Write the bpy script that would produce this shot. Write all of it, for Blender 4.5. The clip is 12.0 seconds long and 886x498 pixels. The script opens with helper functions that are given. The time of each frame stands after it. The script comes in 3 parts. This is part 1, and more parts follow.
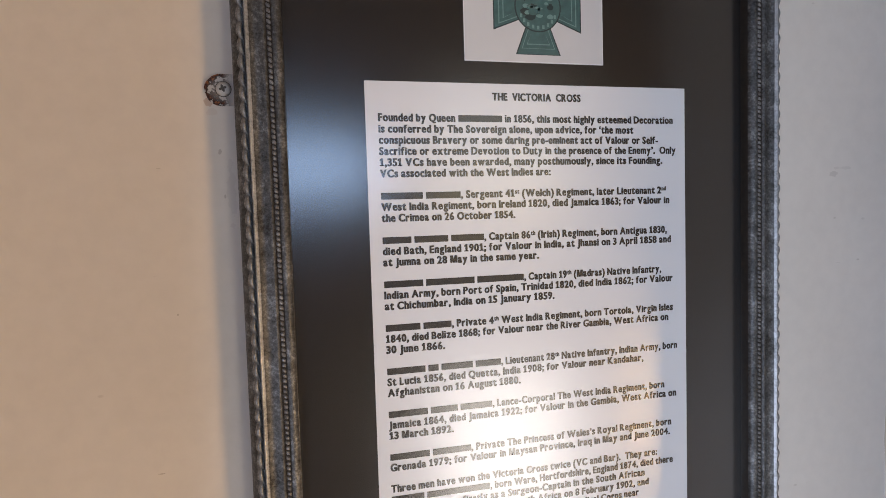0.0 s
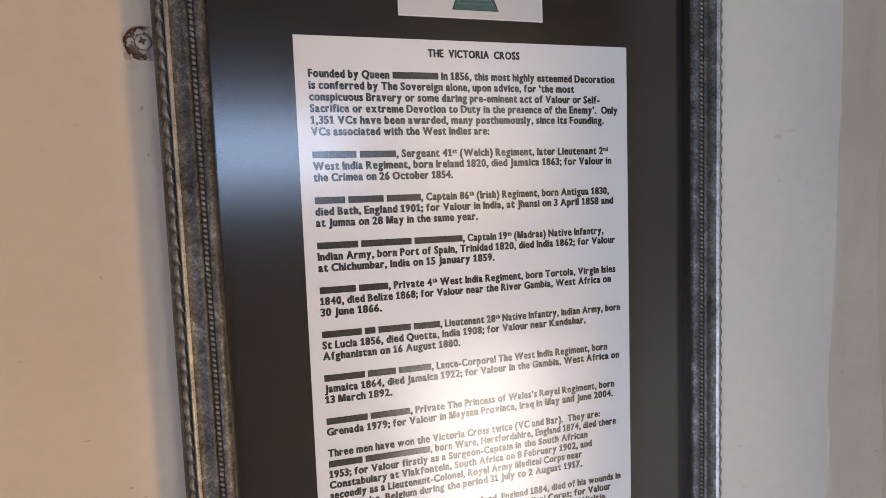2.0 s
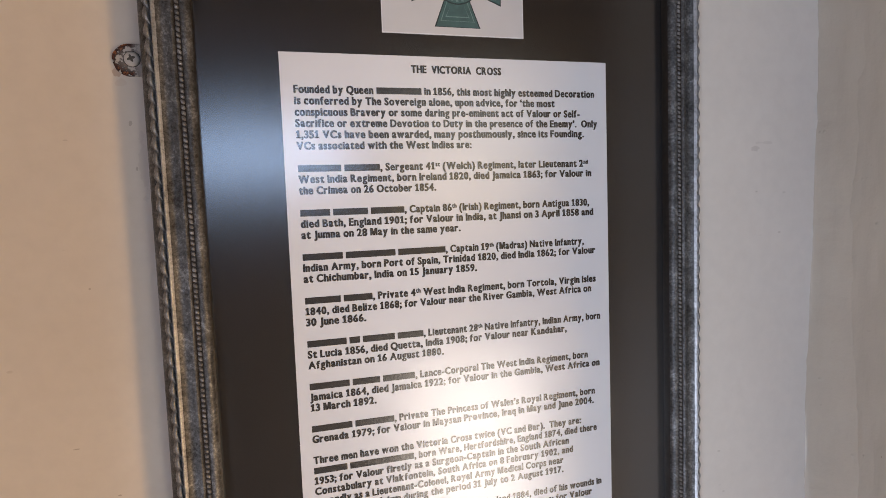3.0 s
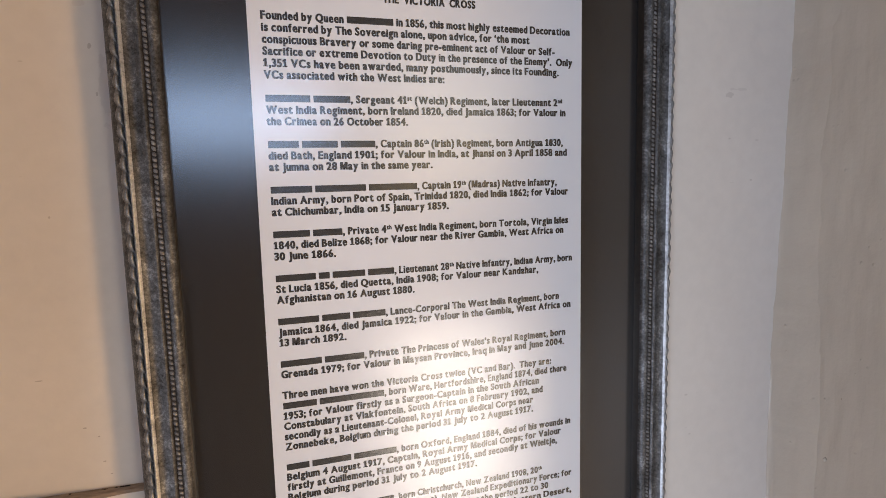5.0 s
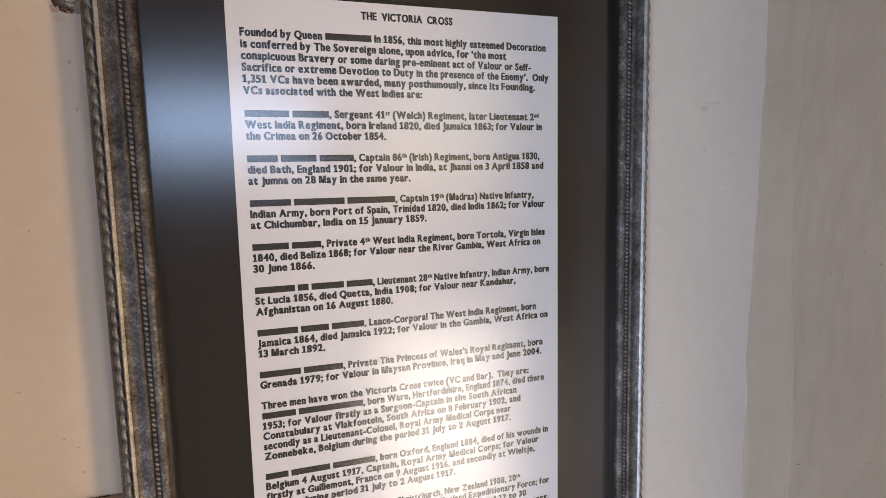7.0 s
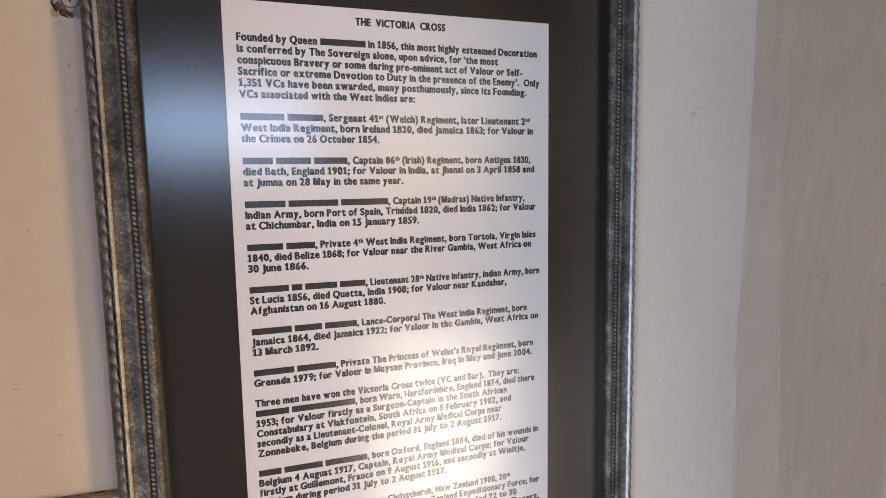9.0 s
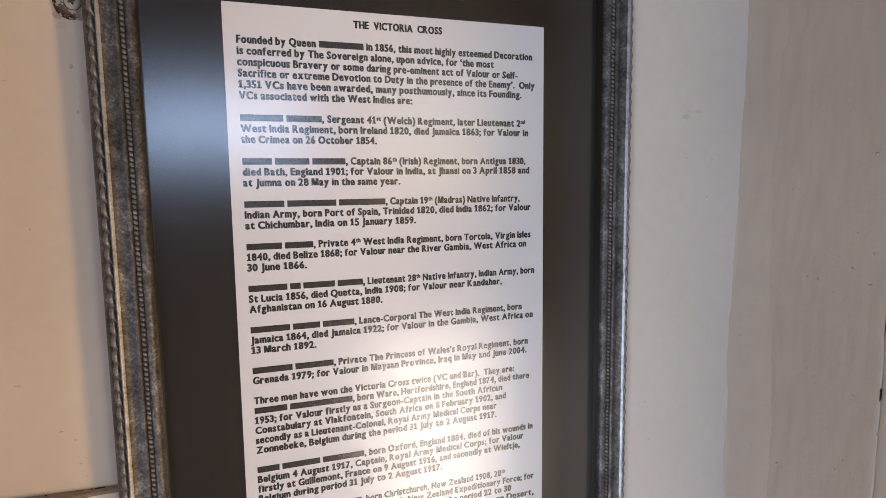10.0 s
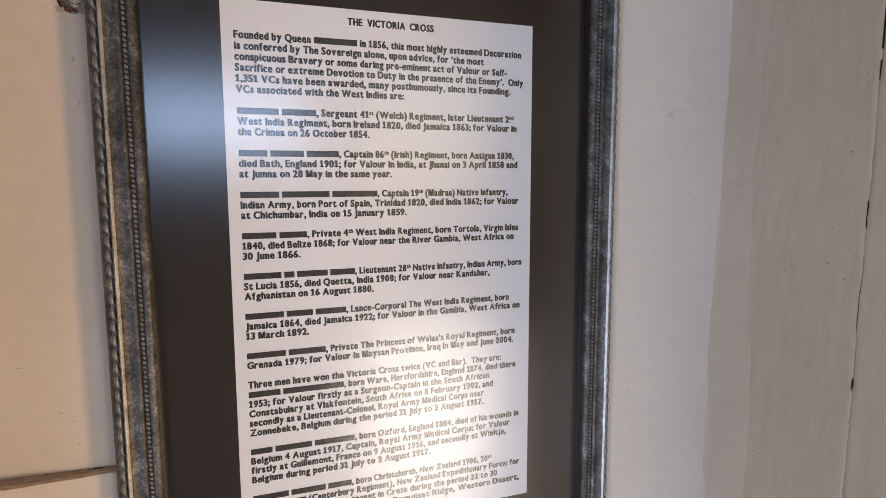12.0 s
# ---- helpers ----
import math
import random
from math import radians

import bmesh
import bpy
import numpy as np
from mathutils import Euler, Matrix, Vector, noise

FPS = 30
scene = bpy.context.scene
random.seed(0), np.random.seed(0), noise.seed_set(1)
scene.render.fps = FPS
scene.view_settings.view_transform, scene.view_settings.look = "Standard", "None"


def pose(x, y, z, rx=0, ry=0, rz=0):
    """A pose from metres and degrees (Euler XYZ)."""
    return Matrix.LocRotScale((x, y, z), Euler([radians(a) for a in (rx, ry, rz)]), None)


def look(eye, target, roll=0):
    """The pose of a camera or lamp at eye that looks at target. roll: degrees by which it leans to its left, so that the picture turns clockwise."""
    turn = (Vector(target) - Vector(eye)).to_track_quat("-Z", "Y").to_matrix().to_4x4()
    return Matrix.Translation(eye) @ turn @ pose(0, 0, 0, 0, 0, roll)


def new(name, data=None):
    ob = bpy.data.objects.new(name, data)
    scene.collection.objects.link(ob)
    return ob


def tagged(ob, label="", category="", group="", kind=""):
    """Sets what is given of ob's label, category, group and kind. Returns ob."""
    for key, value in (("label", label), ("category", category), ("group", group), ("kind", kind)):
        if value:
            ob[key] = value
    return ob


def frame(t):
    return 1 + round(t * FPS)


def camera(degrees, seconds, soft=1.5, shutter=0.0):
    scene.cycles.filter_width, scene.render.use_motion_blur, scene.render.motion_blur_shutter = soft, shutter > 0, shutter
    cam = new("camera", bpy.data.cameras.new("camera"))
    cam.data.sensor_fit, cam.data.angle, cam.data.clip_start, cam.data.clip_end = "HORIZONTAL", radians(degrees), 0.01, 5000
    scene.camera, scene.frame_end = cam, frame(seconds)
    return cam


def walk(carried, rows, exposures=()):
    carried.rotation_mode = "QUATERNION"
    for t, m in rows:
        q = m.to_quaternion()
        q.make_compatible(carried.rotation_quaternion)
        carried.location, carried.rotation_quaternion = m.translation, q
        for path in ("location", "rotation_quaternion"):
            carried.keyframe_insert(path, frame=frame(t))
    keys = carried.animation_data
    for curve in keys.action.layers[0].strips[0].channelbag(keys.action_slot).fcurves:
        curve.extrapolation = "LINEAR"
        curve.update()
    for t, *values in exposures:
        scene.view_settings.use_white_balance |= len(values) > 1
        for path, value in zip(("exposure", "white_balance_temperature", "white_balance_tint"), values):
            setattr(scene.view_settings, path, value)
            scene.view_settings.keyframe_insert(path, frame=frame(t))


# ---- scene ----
cam = camera(73.0, 12.0, soft=0.9)
PATH = [
    (0.0, (-0.14924, -0.34658, 1.52215), (0.3415, 1.5889, 1.4082), -1.72),
    (0.5, (-0.1346, -0.35249, 1.51453), (0.369, 1.5774, 1.3666), -1.66),
    (1.0, (-0.12785, -0.34638, 1.51189), (0.4071, 1.5749, 1.3623), -2.26),
    (1.5, (-0.12455, -0.34824, 1.51059), (0.4128, 1.572, 1.3555), -2.23),
    (2.0, (-0.12208, -0.34826, 1.50599), (0.4238, 1.5689, 1.3428), -2.06),
    (2.5, (-0.12003, -0.35156, 1.50976), (0.437, 1.5632, 1.3569), -2.21),
    (3.0, (-0.11732, -0.35811, 1.51151), (0.4459, 1.5547, 1.3565), -2.05),
    (5.0, (-0.11163, -0.35912, 1.48789), (0.5047, 1.5282, 1.2469), -1.37),
    (5.5, (-0.10757, -0.36242, 1.49185), (0.504, 1.5295, 1.2756), -1.77),
    (6.0, (-0.10421, -0.36349, 1.49293), (0.5235, 1.5216, 1.2641), -1.49),
    (6.5, (-0.10333, -0.36497, 1.49475), (0.5188, 1.5229, 1.2739), -1.46),
    (7.0, (-0.10441, -0.36753, 1.49362), (0.5361, 1.5132, 1.2641), -1.27),
    (9.0, (-0.10259, -0.37572, 1.4929), (0.5429, 1.5048, 1.2757), -0.96),
    (9.5, (-0.10482, -0.37929, 1.49405), (0.5495, 1.4978, 1.2737), -0.82),
    (10.0, (-0.10476, -0.38138, 1.49295), (0.5533, 1.4949, 1.2775), -0.8),
    (10.5, (-0.10545, -0.38187, 1.49175), (0.556, 1.4924, 1.2695), -0.54),
    (11.0, (-0.1064, -0.38488, 1.49131), (0.5577, 1.4892, 1.2753), -0.55),
    (11.5, (-0.10747, -0.38996, 1.49153), (0.5532, 1.4848, 1.2711), -0.55),
    (12.0, (-0.1065, -0.39497, 1.49086), (0.57, 1.4733, 1.2634), -0.21),
]
walk(cam, [(t, look(eye, target, roll)) for t, eye, target, roll in PATH],
     [(0.0, 0.03, 6050, 8), (1.0, 0.04, 6150, 9), (3.5, 0.03, 6330, 10), (12.0, 0.03, 6380, 10)])


# ---- world and light ----
world = bpy.data.worlds.new("sky")
scene.world = world
world.use_nodes = True
wn, wl = world.node_tree.nodes, world.node_tree.links
sky = wn.new("ShaderNodeTexSky")
sky.sky_type, sky.sun_disc = "NISHITA", False
sky.sun_elevation, sky.sun_rotation = radians(28), radians(150)
wl.new(sky.outputs[0], wn["Background"].inputs[0])
wn["Background"].inputs[1].default_value = 0.08


def area_lamp(name, x0, x1, z0, z1, y, colour, power):
    """Daylight standing in an opening of the south wall, facing north."""
    data = bpy.data.lights.new(name, "AREA")
    data.shape, data.size, data.size_y = "RECTANGLE", x1 - x0, z1 - z0
    data.color, data.energy = colour, power
    ob = new(name, data)
    ob.matrix_world = pose((x0 + x1) / 2, y, (z0 + z1) / 2, 90, 0, 0)
    return tagged(ob, kind="structure")


SOUTH = -1.90
area_lamp("window_daylight", -0.48, 0.16, 1.61, 1.80, SOUTH + 0.02, (0.48, 0.66, 1.0), 2.6)
area_lamp("doorway_daylight", 0.40, 0.92, 0.05, 0.88, SOUTH + 0.02, (1.0, 0.87, 0.74), 8.0)
area_lamp("low_sun_window_light", 1.45, 1.95, 0.20, 1.00, SOUTH + 0.02, (1.0, 0.58, 0.225), 41.0)
area_lamp("open_door_daylight", -1.75, -1.15, 0.05, 0.90, SOUTH + 0.02, (0.76, 0.835, 1.0), 37.0)


# ---- materials ----
def material(name):
    m = bpy.data.materials.new(name)
    m.use_nodes = True
    return m, m.node_tree.nodes, m.node_tree.links, m.node_tree.nodes["Principled BSDF"]


def coords(n, l, stretch=(1, 1, 1)):
    tc, mp = n.new("ShaderNodeTexCoord"), n.new("ShaderNodeMapping")
    mp.inputs["Scale"].default_value = stretch
    l.new(tc.outputs["Object"], mp.inputs[0])
    return mp.outputs[0]


def noise_tex(n, l, vec, scale, detail=4.0, rough=0.55):
    t = n.new("ShaderNodeTexNoise")
    t.inputs["Scale"].default_value, t.inputs["Detail"].default_value, t.inputs["Roughness"].default_value = scale, detail, rough
    l.new(vec, t.inputs["Vector"])
    return t.outputs["Fac"]


def ramp(n, l, fac, stops):
    r = n.new("ShaderNodeValToRGB")
    while len(r.color_ramp.elements) < len(stops):
        r.color_ramp.elements.new(0.5)
    for e, (p, c) in zip(r.color_ramp.elements, stops):
        e.position, e.color = p, (*c, 1) if len(c) == 3 else c
    l.new(fac, r.inputs[0])
    return r.outputs[0]


def grey(v):
    return (v, v, v)


def mix(n, l, fac, a, b, kind="MIX"):
    m = n.new("ShaderNodeMix")
    m.data_type, m.blend_type = "RGBA", kind
    for sock, v in ((m.inputs[0], fac), (m.inputs[6], a), (m.inputs[7], b)):
        if isinstance(v, (int, float)):
            sock.default_value = v
        elif isinstance(v, tuple):
            sock.default_value = (*v, 1)
        else:
            l.new(v, sock)
    return m.outputs[2]


def bump(n, l, height, strength, distance, normal=None):
    b = n.new("ShaderNodeBump")
    b.inputs["Strength"].default_value, b.inputs["Distance"].default_value = strength, distance
    l.new(height, b.inputs["Height"])
    if normal:
        l.new(normal, b.inputs["Normal"])
    return b.outputs[0]


def spot_mask(n, l, vec, centre, radii, wobble):
    """1 inside an uneven spot round centre, 0 outside."""
    off = n.new("ShaderNodeVectorMath")
    off.operation = "SUBTRACT"
    l.new(vec, off.inputs[0])
    off.inputs[1].default_value = centre
    sc = n.new("ShaderNodeVectorMath")
    sc.operation = "DIVIDE"
    l.new(off.outputs[0], sc.inputs[0])
    sc.inputs[1].default_value = radii
    ln = n.new("ShaderNodeVectorMath")
    ln.operation = "LENGTH"
    l.new(sc.outputs[0], ln.inputs[0])
    add = n.new("ShaderNodeMath")
    add.operation = "ADD"
    l.new(ln.outputs["Value"], add.inputs[0])
    l.new(wobble, add.inputs[1])
    return ramp(n, l, add.outputs[0], [(0.95, grey(1.0)), (1.35, grey(0.0))])


def wall_paint(name, base, dark, marks=(), streak=False, gloss=0.5, relief=0.35):
    """Old gloss or emulsion paint: mottled, chipped and dented."""
    m, n, l, p = material(name)
    v = coords(n, l)
    big = noise_tex(n, l, v, 5.0, 3)
    fine = noise_tex(n, l, coords(n, l, (1, 1, 0.35)) if streak else v, 90.0, 5)
    col = mix(n, l, ramp(n, l, big, [(0.35, grey(0)), (0.7, grey(1))]), base, dark)
    col = mix(n, l, ramp(n, l, fine, [(0.3, grey(0.16)), (0.62, grey(0.0))]), col, tuple(c * 0.75 for c in dark))
    chips = n.new("ShaderNodeTexVoronoi")
    chips.inputs["Scale"].default_value = 62.0
    l.new(coords(n, l, (1, 1, 1.9)), chips.inputs["Vector"])
    rare = noise_tex(n, l, v, 17.0, 2)
    spots = mix(n, l, 1.0, ramp(n, l, chips.outputs["Distance"], [(0.07, grey(1)), (0.12, grey(0))]),
                ramp(n, l, rare, [(0.63, grey(0)), (0.68, grey(1))]), "MULTIPLY")
    col = mix(n, l, mix(n, l, 1.0, spots, (0.3, 0.3, 0.3), "MULTIPLY"), col, (0.22, 0.16, 0.11))
    wob = n.new("ShaderNodeMath")
    wob.operation = "MULTIPLY"
    l.new(noise_tex(n, l, v, 220.0, 3), wob.inputs[0])
    wob.inputs[1].default_value = 1.1
    for centre, radii, tint, amount in marks:
        s = spot_mask(n, l, v, centre, radii, wob.outputs[0])
        col = mix(n, l, mix(n, l, 1.0, s, grey(amount), "MULTIPLY"), col, tint)
    l.new(col, p.inputs["Base Color"])
    p.inputs["Roughness"].default_value = gloss
    b1 = bump(n, l, big, relief, 0.004)
    b2 = bump(n, l, fine, relief * 0.7, 0.0007, b1)
    b3 = bump(n, l, spots, -0.25, 0.0008, b2)
    if streak:
        grit = n.new("ShaderNodeTexVoronoi")
        grit.inputs["Scale"].default_value = 120.0
        l.new(coords(n, l, (1, 1, 0.8)), grit.inputs["Vector"])
        where = ramp(n, l, noise_tex(n, l, v, 26.0, 2), [(0.54, grey(0)), (0.66, grey(1))])
        lumps = mix(n, l, 1.0, ramp(n, l, grit.outputs["Distance"], [(0.0, grey(1)), (0.06, grey(0.7)), (0.15, grey(0))]), where, "MULTIPLY")
        b3 = bump(n, l, lumps, 0.5, 0.0011, b3)
        brush = noise_tex(n, l, coords(n, l, (1, 1, 0.09)), 210.0, 3)
        b3 = bump(n, l, brush, 0.35, 0.0007, b3)
        b3 = bump(n, l, noise_tex(n, l, v, 260.0, 4, 0.6), 0.30, 0.0007, b3)
    l.new(b3, p.inputs["Normal"])
    return m


CREAM, CREAM_DARK = (0.76, 0.715, 0.665), (0.705, 0.66, 0.61)
MARK = (0.25, 0.20, 0.16)
wall_mat = wall_paint("cream_wall_paint", CREAM, CREAM_DARK, marks=[
    ((0.2387, 0.011, 1.5435), (0.0095, 0.03, 0.0045), MARK, 0.22),
    ((0.2480, 0.011, 1.5478), (0.0190, 0.03, 0.0024), MARK, 0.13),
    ((0.243, 0.011, 1.478), (0.006, 0.02, 0.0007), MARK, 0.12),
    ((-0.1905, 0.011, 1.5885), (0.0046, 0.02, 0.0056), (0.40, 0.20, 0.09), 0.45),
    ((-0.1880, 0.011, 1.5830), (0.0060, 0.02, 0.0050), (0.46, 0.30, 0.20), 0.14),
    ((-0.1800, 0.011, 1.5400), (0.0050, 0.02, 0.0400), (0.48, 0.43, 0.40), 0.22),
    ((-0.1855, 0.011, 1.561), (0.0026, 0.02, 0.0050), MARK, 0.42),
    ((-0.1840, 0.011, 1.536), (0.0012, 0.02, 0.0022), MARK, 0.40),
    ((-0.2180, 0.011, 1.552), (0.0028, 0.02, 0.0008), MARK, 0.25),
    ((-0.2120, 0.011, 1.471), (0.0012, 0.02, 0.0012), MARK, 0.40),
    ((-0.2250, 0.011, 1.382), (0.0045, 0.02, 0.0010), MARK, 0.45),
    ((-0.2050, 0.011, 1.352), (0.0022, 0.02, 0.0009), MARK, 0.50),
    ((-0.1985, 0.011, 1.346), (0.0014, 0.02, 0.0009), MARK, 0.55),
    ((-0.1970, 0.011, 1.331), (0.0016, 0.02, 0.0007), MARK, 0.45),
    ((-0.1940, 0.011, 1.323), (0.0016, 0.02, 0.0007), MARK, 0.50),
], gloss=0.55)
board_mat = wall_paint("stone_gloss_paint", (0.570, 0.515, 0.437), (0.500, 0.450, 0.382), marks=[
    ((0.304, -0.090, 1.340), (0.02, 0.0026, 0.0008), MARK, 0.6),
    ((0.304, -0.041, 1.315), (0.02, 0.0009, 0.0017), MARK, 0.8),
], streak=True, gloss=0.36, relief=0.9)
# Unseen room surfaces: their dark colour cuts the bounce light on the notice.
room_mat = wall_paint("dark_room_paint", (0.27, 0.25, 0.225), (0.22, 0.205, 0.185), gloss=0.8)
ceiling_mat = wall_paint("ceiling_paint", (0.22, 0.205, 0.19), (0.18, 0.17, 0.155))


def wood(name, a, b, scale=9.0, gloss=0.5, grain=(1, 0.12, 1)):
    m, n, l, p = material(name)
    v = coords(n, l, grain)
    g = noise_tex(n, l, v, scale, 8, 0.65)
    f = noise_tex(n, l, v, scale * 14, 4)
    col = mix(n, l, g, a, b)
    col = mix(n, l, ramp(n, l, f, [(0.35, grey(0.5)), (0.6, grey(0))]), col, tuple(c * 0.5 for c in a))
    l.new(col, p.inputs["Base Color"])
    p.inputs["Roughness"].default_value = gloss
    l.new(bump(n, l, f, 0.3, 0.001), p.inputs["Normal"])
    return m


# Unseen floor, pale so that it lifts the mount's lower reflections.
floor_mat = wood("floor_wood", (0.36, 0.30, 0.24), (0.50, 0.44, 0.37), 7.0, 0.45)
worn_wood_mat = wood("worn_ledge_wood", (0.30, 0.20, 0.135), (0.62, 0.50, 0.39), 60.0, 0.6, (0.15, 1, 1))


def leaf_metal(name, dark, mid, light, shine):
    """Rubbed silver-bronze leaf over a dark ground."""
    m, n, l, p = material(name)
    v = coords(n, l)
    cloud = noise_tex(n, l, coords(n, l, (1, 1, 0.5)), 95.0, 5, 0.65)
    grain = noise_tex(n, l, coords(n, l, (1, 1, 0.55)), 620.0, 4, 0.75)
    both = mix(n, l, 0.5, cloud, grain)
    col = ramp(n, l, both, [(0.36, dark), (0.53, mid), (0.72, light)])
    l.new(col, p.inputs["Base Color"])
    p.inputs["Metallic"].default_value = 0.55
    l.new(ramp(n, l, grain, [(0.35, grey(shine + 0.2)), (0.65, grey(shine))]), p.inputs["Roughness"])
    l.new(bump(n, l, grain, 0.55, 0.0005), p.inputs["Normal"])
    return m


leaf_mat = leaf_metal("silver_bronze_leaf", (0.022, 0.0215, 0.022), (0.105, 0.108, 0.114), (0.37, 0.385, 0.41), 0.37)
# Paler copy of the leaf: the ridge's highlight line is put into its colour.
ridge_mat = leaf_metal("ridge_highlight_leaf", (0.20, 0.205, 0.215), (0.47, 0.485, 0.515), (0.66, 0.68, 0.72), 0.28)
lobe_mat = leaf_metal("worn_pale_leaf", (0.070, 0.068, 0.068), (0.25, 0.25, 0.255), (0.52, 0.53, 0.545), 0.32)
# Near-black for the grooves; on the sight edge it is painted shade.
groove_mat, n, l, p = material("groove_and_edge_shade")
l.new(ramp(n, l, noise_tex(n, l, coords(n, l), 300, 3), [(0.3, (0.012, 0.009, 0.007)), (0.7, (0.03, 0.023, 0.018))]), p.inputs["Base Color"])
p.inputs["Roughness"].default_value = 0.5

def satin(n, l, p):
    """Clear, finely pebbled satin coat on board and prints, in place of etched glass."""
    p.inputs["Coat Weight"].default_value = 1.0
    p.inputs["Coat IOR"].default_value = 2.05
    p.inputs["Coat Roughness"].default_value = 0.175
    l.new(bump(n, l, noise_tex(n, l, coords(n, l), 1900.0, 2, 0.6), 0.08, 0.0003), p.inputs["Coat Normal"])


mat_board_mat, n, l, p = material("dark_mount_board")
v = coords(n, l)
l.new(mix(n, l, noise_tex(n, l, v, 500, 3), (0.0075, 0.0060, 0.0054), (0.0125, 0.0100, 0.0092)), p.inputs["Base Color"])
p.inputs["Roughness"].default_value = 0.85
p.inputs["Specular IOR Level"].default_value = 0.2
satin(n, l, p)

paper_mat, n, l, p = material("white_paper")
v = coords(n, l)
l.new(mix(n, l, noise_tex(n, l, v, 14, 3), (0.76, 0.785, 0.84), (0.73, 0.755, 0.81)), p.inputs["Base Color"])
p.inputs["Roughness"].default_value = 0.75
satin(n, l, p)


def plain(name, col, rough=0.6, vary=0.2, scale=400.0, coated=False):
    m, n, l, p = material(name)
    f = noise_tex(n, l, coords(n, l), scale, 3)
    l.new(mix(n, l, f, tuple(c * (1 - vary) for c in col), tuple(c * (1 + vary) for c in col)), p.inputs["Base Color"])
    p.inputs["Roughness"].default_value = rough
    if coated:
        satin(n, l, p)
    return m


ink_mat = plain("black_ink", (0.007, 0.0065, 0.007), 0.7, coated=True)
teal_mat = plain("teal_print", (0.042, 0.112, 0.118), 0.6, 0.45, 220.0, True)
teal_dark_mat = plain("dark_teal_print", (0.008, 0.030, 0.036), 0.6, 0.4, 260.0, True)
teal_light_mat = plain("pale_teal_print", (0.13, 0.25, 0.25), 0.6, 0.35, 260.0, True)
print_mat = plain("grey_print_ground", (0.60, 0.615, 0.645), 0.6, 0.04, 60.0, True)
crack_mat = plain("dark_crack", (0.02, 0.015, 0.011), 0.9)
screw_paint_mat = plain("painted_screw", (0.60, 0.575, 0.55), 0.5, 0.1)
recess_mat = plain("dark_recess", (0.09, 0.08, 0.07), 0.7)

plate_mat, n, l, p = material("painted_rusty_plate")
v = coords(n, l)
nz = noise_tex(n, l, v, 230, 3, 0.6)
sep = n.new("ShaderNodeSeparateXYZ")
l.new(v, sep.inputs[0])
far = n.new("ShaderNodeVectorMath")
far.operation = "LENGTH"
l.new(v, far.inputs[0])
ring = ramp(n, l, far.outputs["Value"], [(0.0034, grey(0)), (0.0042, grey(1))])
west = n.new("ShaderNodeMapRange")
west.inputs["From Min"].default_value, west.inputs["From Max"].default_value = 0.0065, 0.001
l.new(sep.outputs["X"], west.inputs["Value"])
rust = mix(n, l, 1.0, mix(n, l, 1.0, ring, west.outputs[0], "MULTIPLY"), ramp(n, l, nz, [(0.415, grey(0.0)), (0.455, grey(1.0))]), "MULTIPLY")
l.new(mix(n, l, rust, (0.56, 0.53, 0.50), ramp(n, l, nz, [(0.46, (0.012, 0.005, 0.003)), (0.53, (0.075, 0.018, 0.006)), (0.60, (0.36, 0.12, 0.03))])), p.inputs["Base Color"])
p.inputs["Roughness"].default_value = 0.65
l.new(bump(n, l, nz, 0.5, 0.0006), p.inputs["Normal"])

glass_mat, n, l, p = material("window_glass")
p.inputs["Transmission Weight"].default_value, p.inputs["Roughness"].default_value, p.inputs["IOR"].default_value = 1.0, 0.0, 1.45


# ---- building helpers ----
def mesh_from(name, bm, mats, smooth=False):
    me = bpy.data.meshes.new(name)
    bmesh.ops.recalc_face_normals(bm, faces=bm.faces)
    bm.to_mesh(me)
    bm.free()
    for m in mats if isinstance(mats, (list, tuple)) else [mats]:
        me.materials.append(m)
    if smooth:
        me.shade_smooth()
    if smooth == "creased":
        me.set_sharp_from_angle(angle=radians(48))
    return me


def part(name, bm, mats, parent=None, label="", smooth=False, at=None):
    ob = new(name, mesh_from(name, bm, mats, smooth) if isinstance(bm, bmesh.types.BMesh) else bm)
    if parent:
        ob.parent = parent
    if at is not None:
        ob.matrix_basis = at
    return tagged(ob, label)


def box(x0, x1, y0, y1, z0, z1, bm=None, bevel=0.0):
    bm = bm or bmesh.new()
    made = bmesh.ops.create_cube(bm, size=1)["verts"]
    for q in made:
        q.co = Vector(((x0 + x1) / 2 + q.co.x * (x1 - x0), (y0 + y1) / 2 + q.co.y * (y1 - y0), (z0 + z1) / 2 + q.co.z * (z1 - z0)))
    if bevel:
        edges = {e for q in made for e in q.link_edges}
        bmesh.ops.bevel(bm, geom=list(edges), offset=bevel, segments=2, affect="EDGES")
    return bm


def grid_sheet(us, vs, point):
    """A quad sheet over the parameters us and vs."""
    bm = bmesh.new()
    rows = [[bm.verts.new(point(u, w)) for w in vs] for u in us]
    for a, b in zip(rows, rows[1:]):
        for i in range(len(vs) - 1):
            bm.faces.new((a[i], a[i + 1], b[i + 1], b[i]))
    return bm


# ---- structure ----
WALL_Y = 0.011
RETURN_X = 0.304
RETURN_END = -0.30


def structure(name, bm, mats, label, smooth=False):
    return tagged(part(name, bm, mats, smooth=smooth), label, kind="structure")


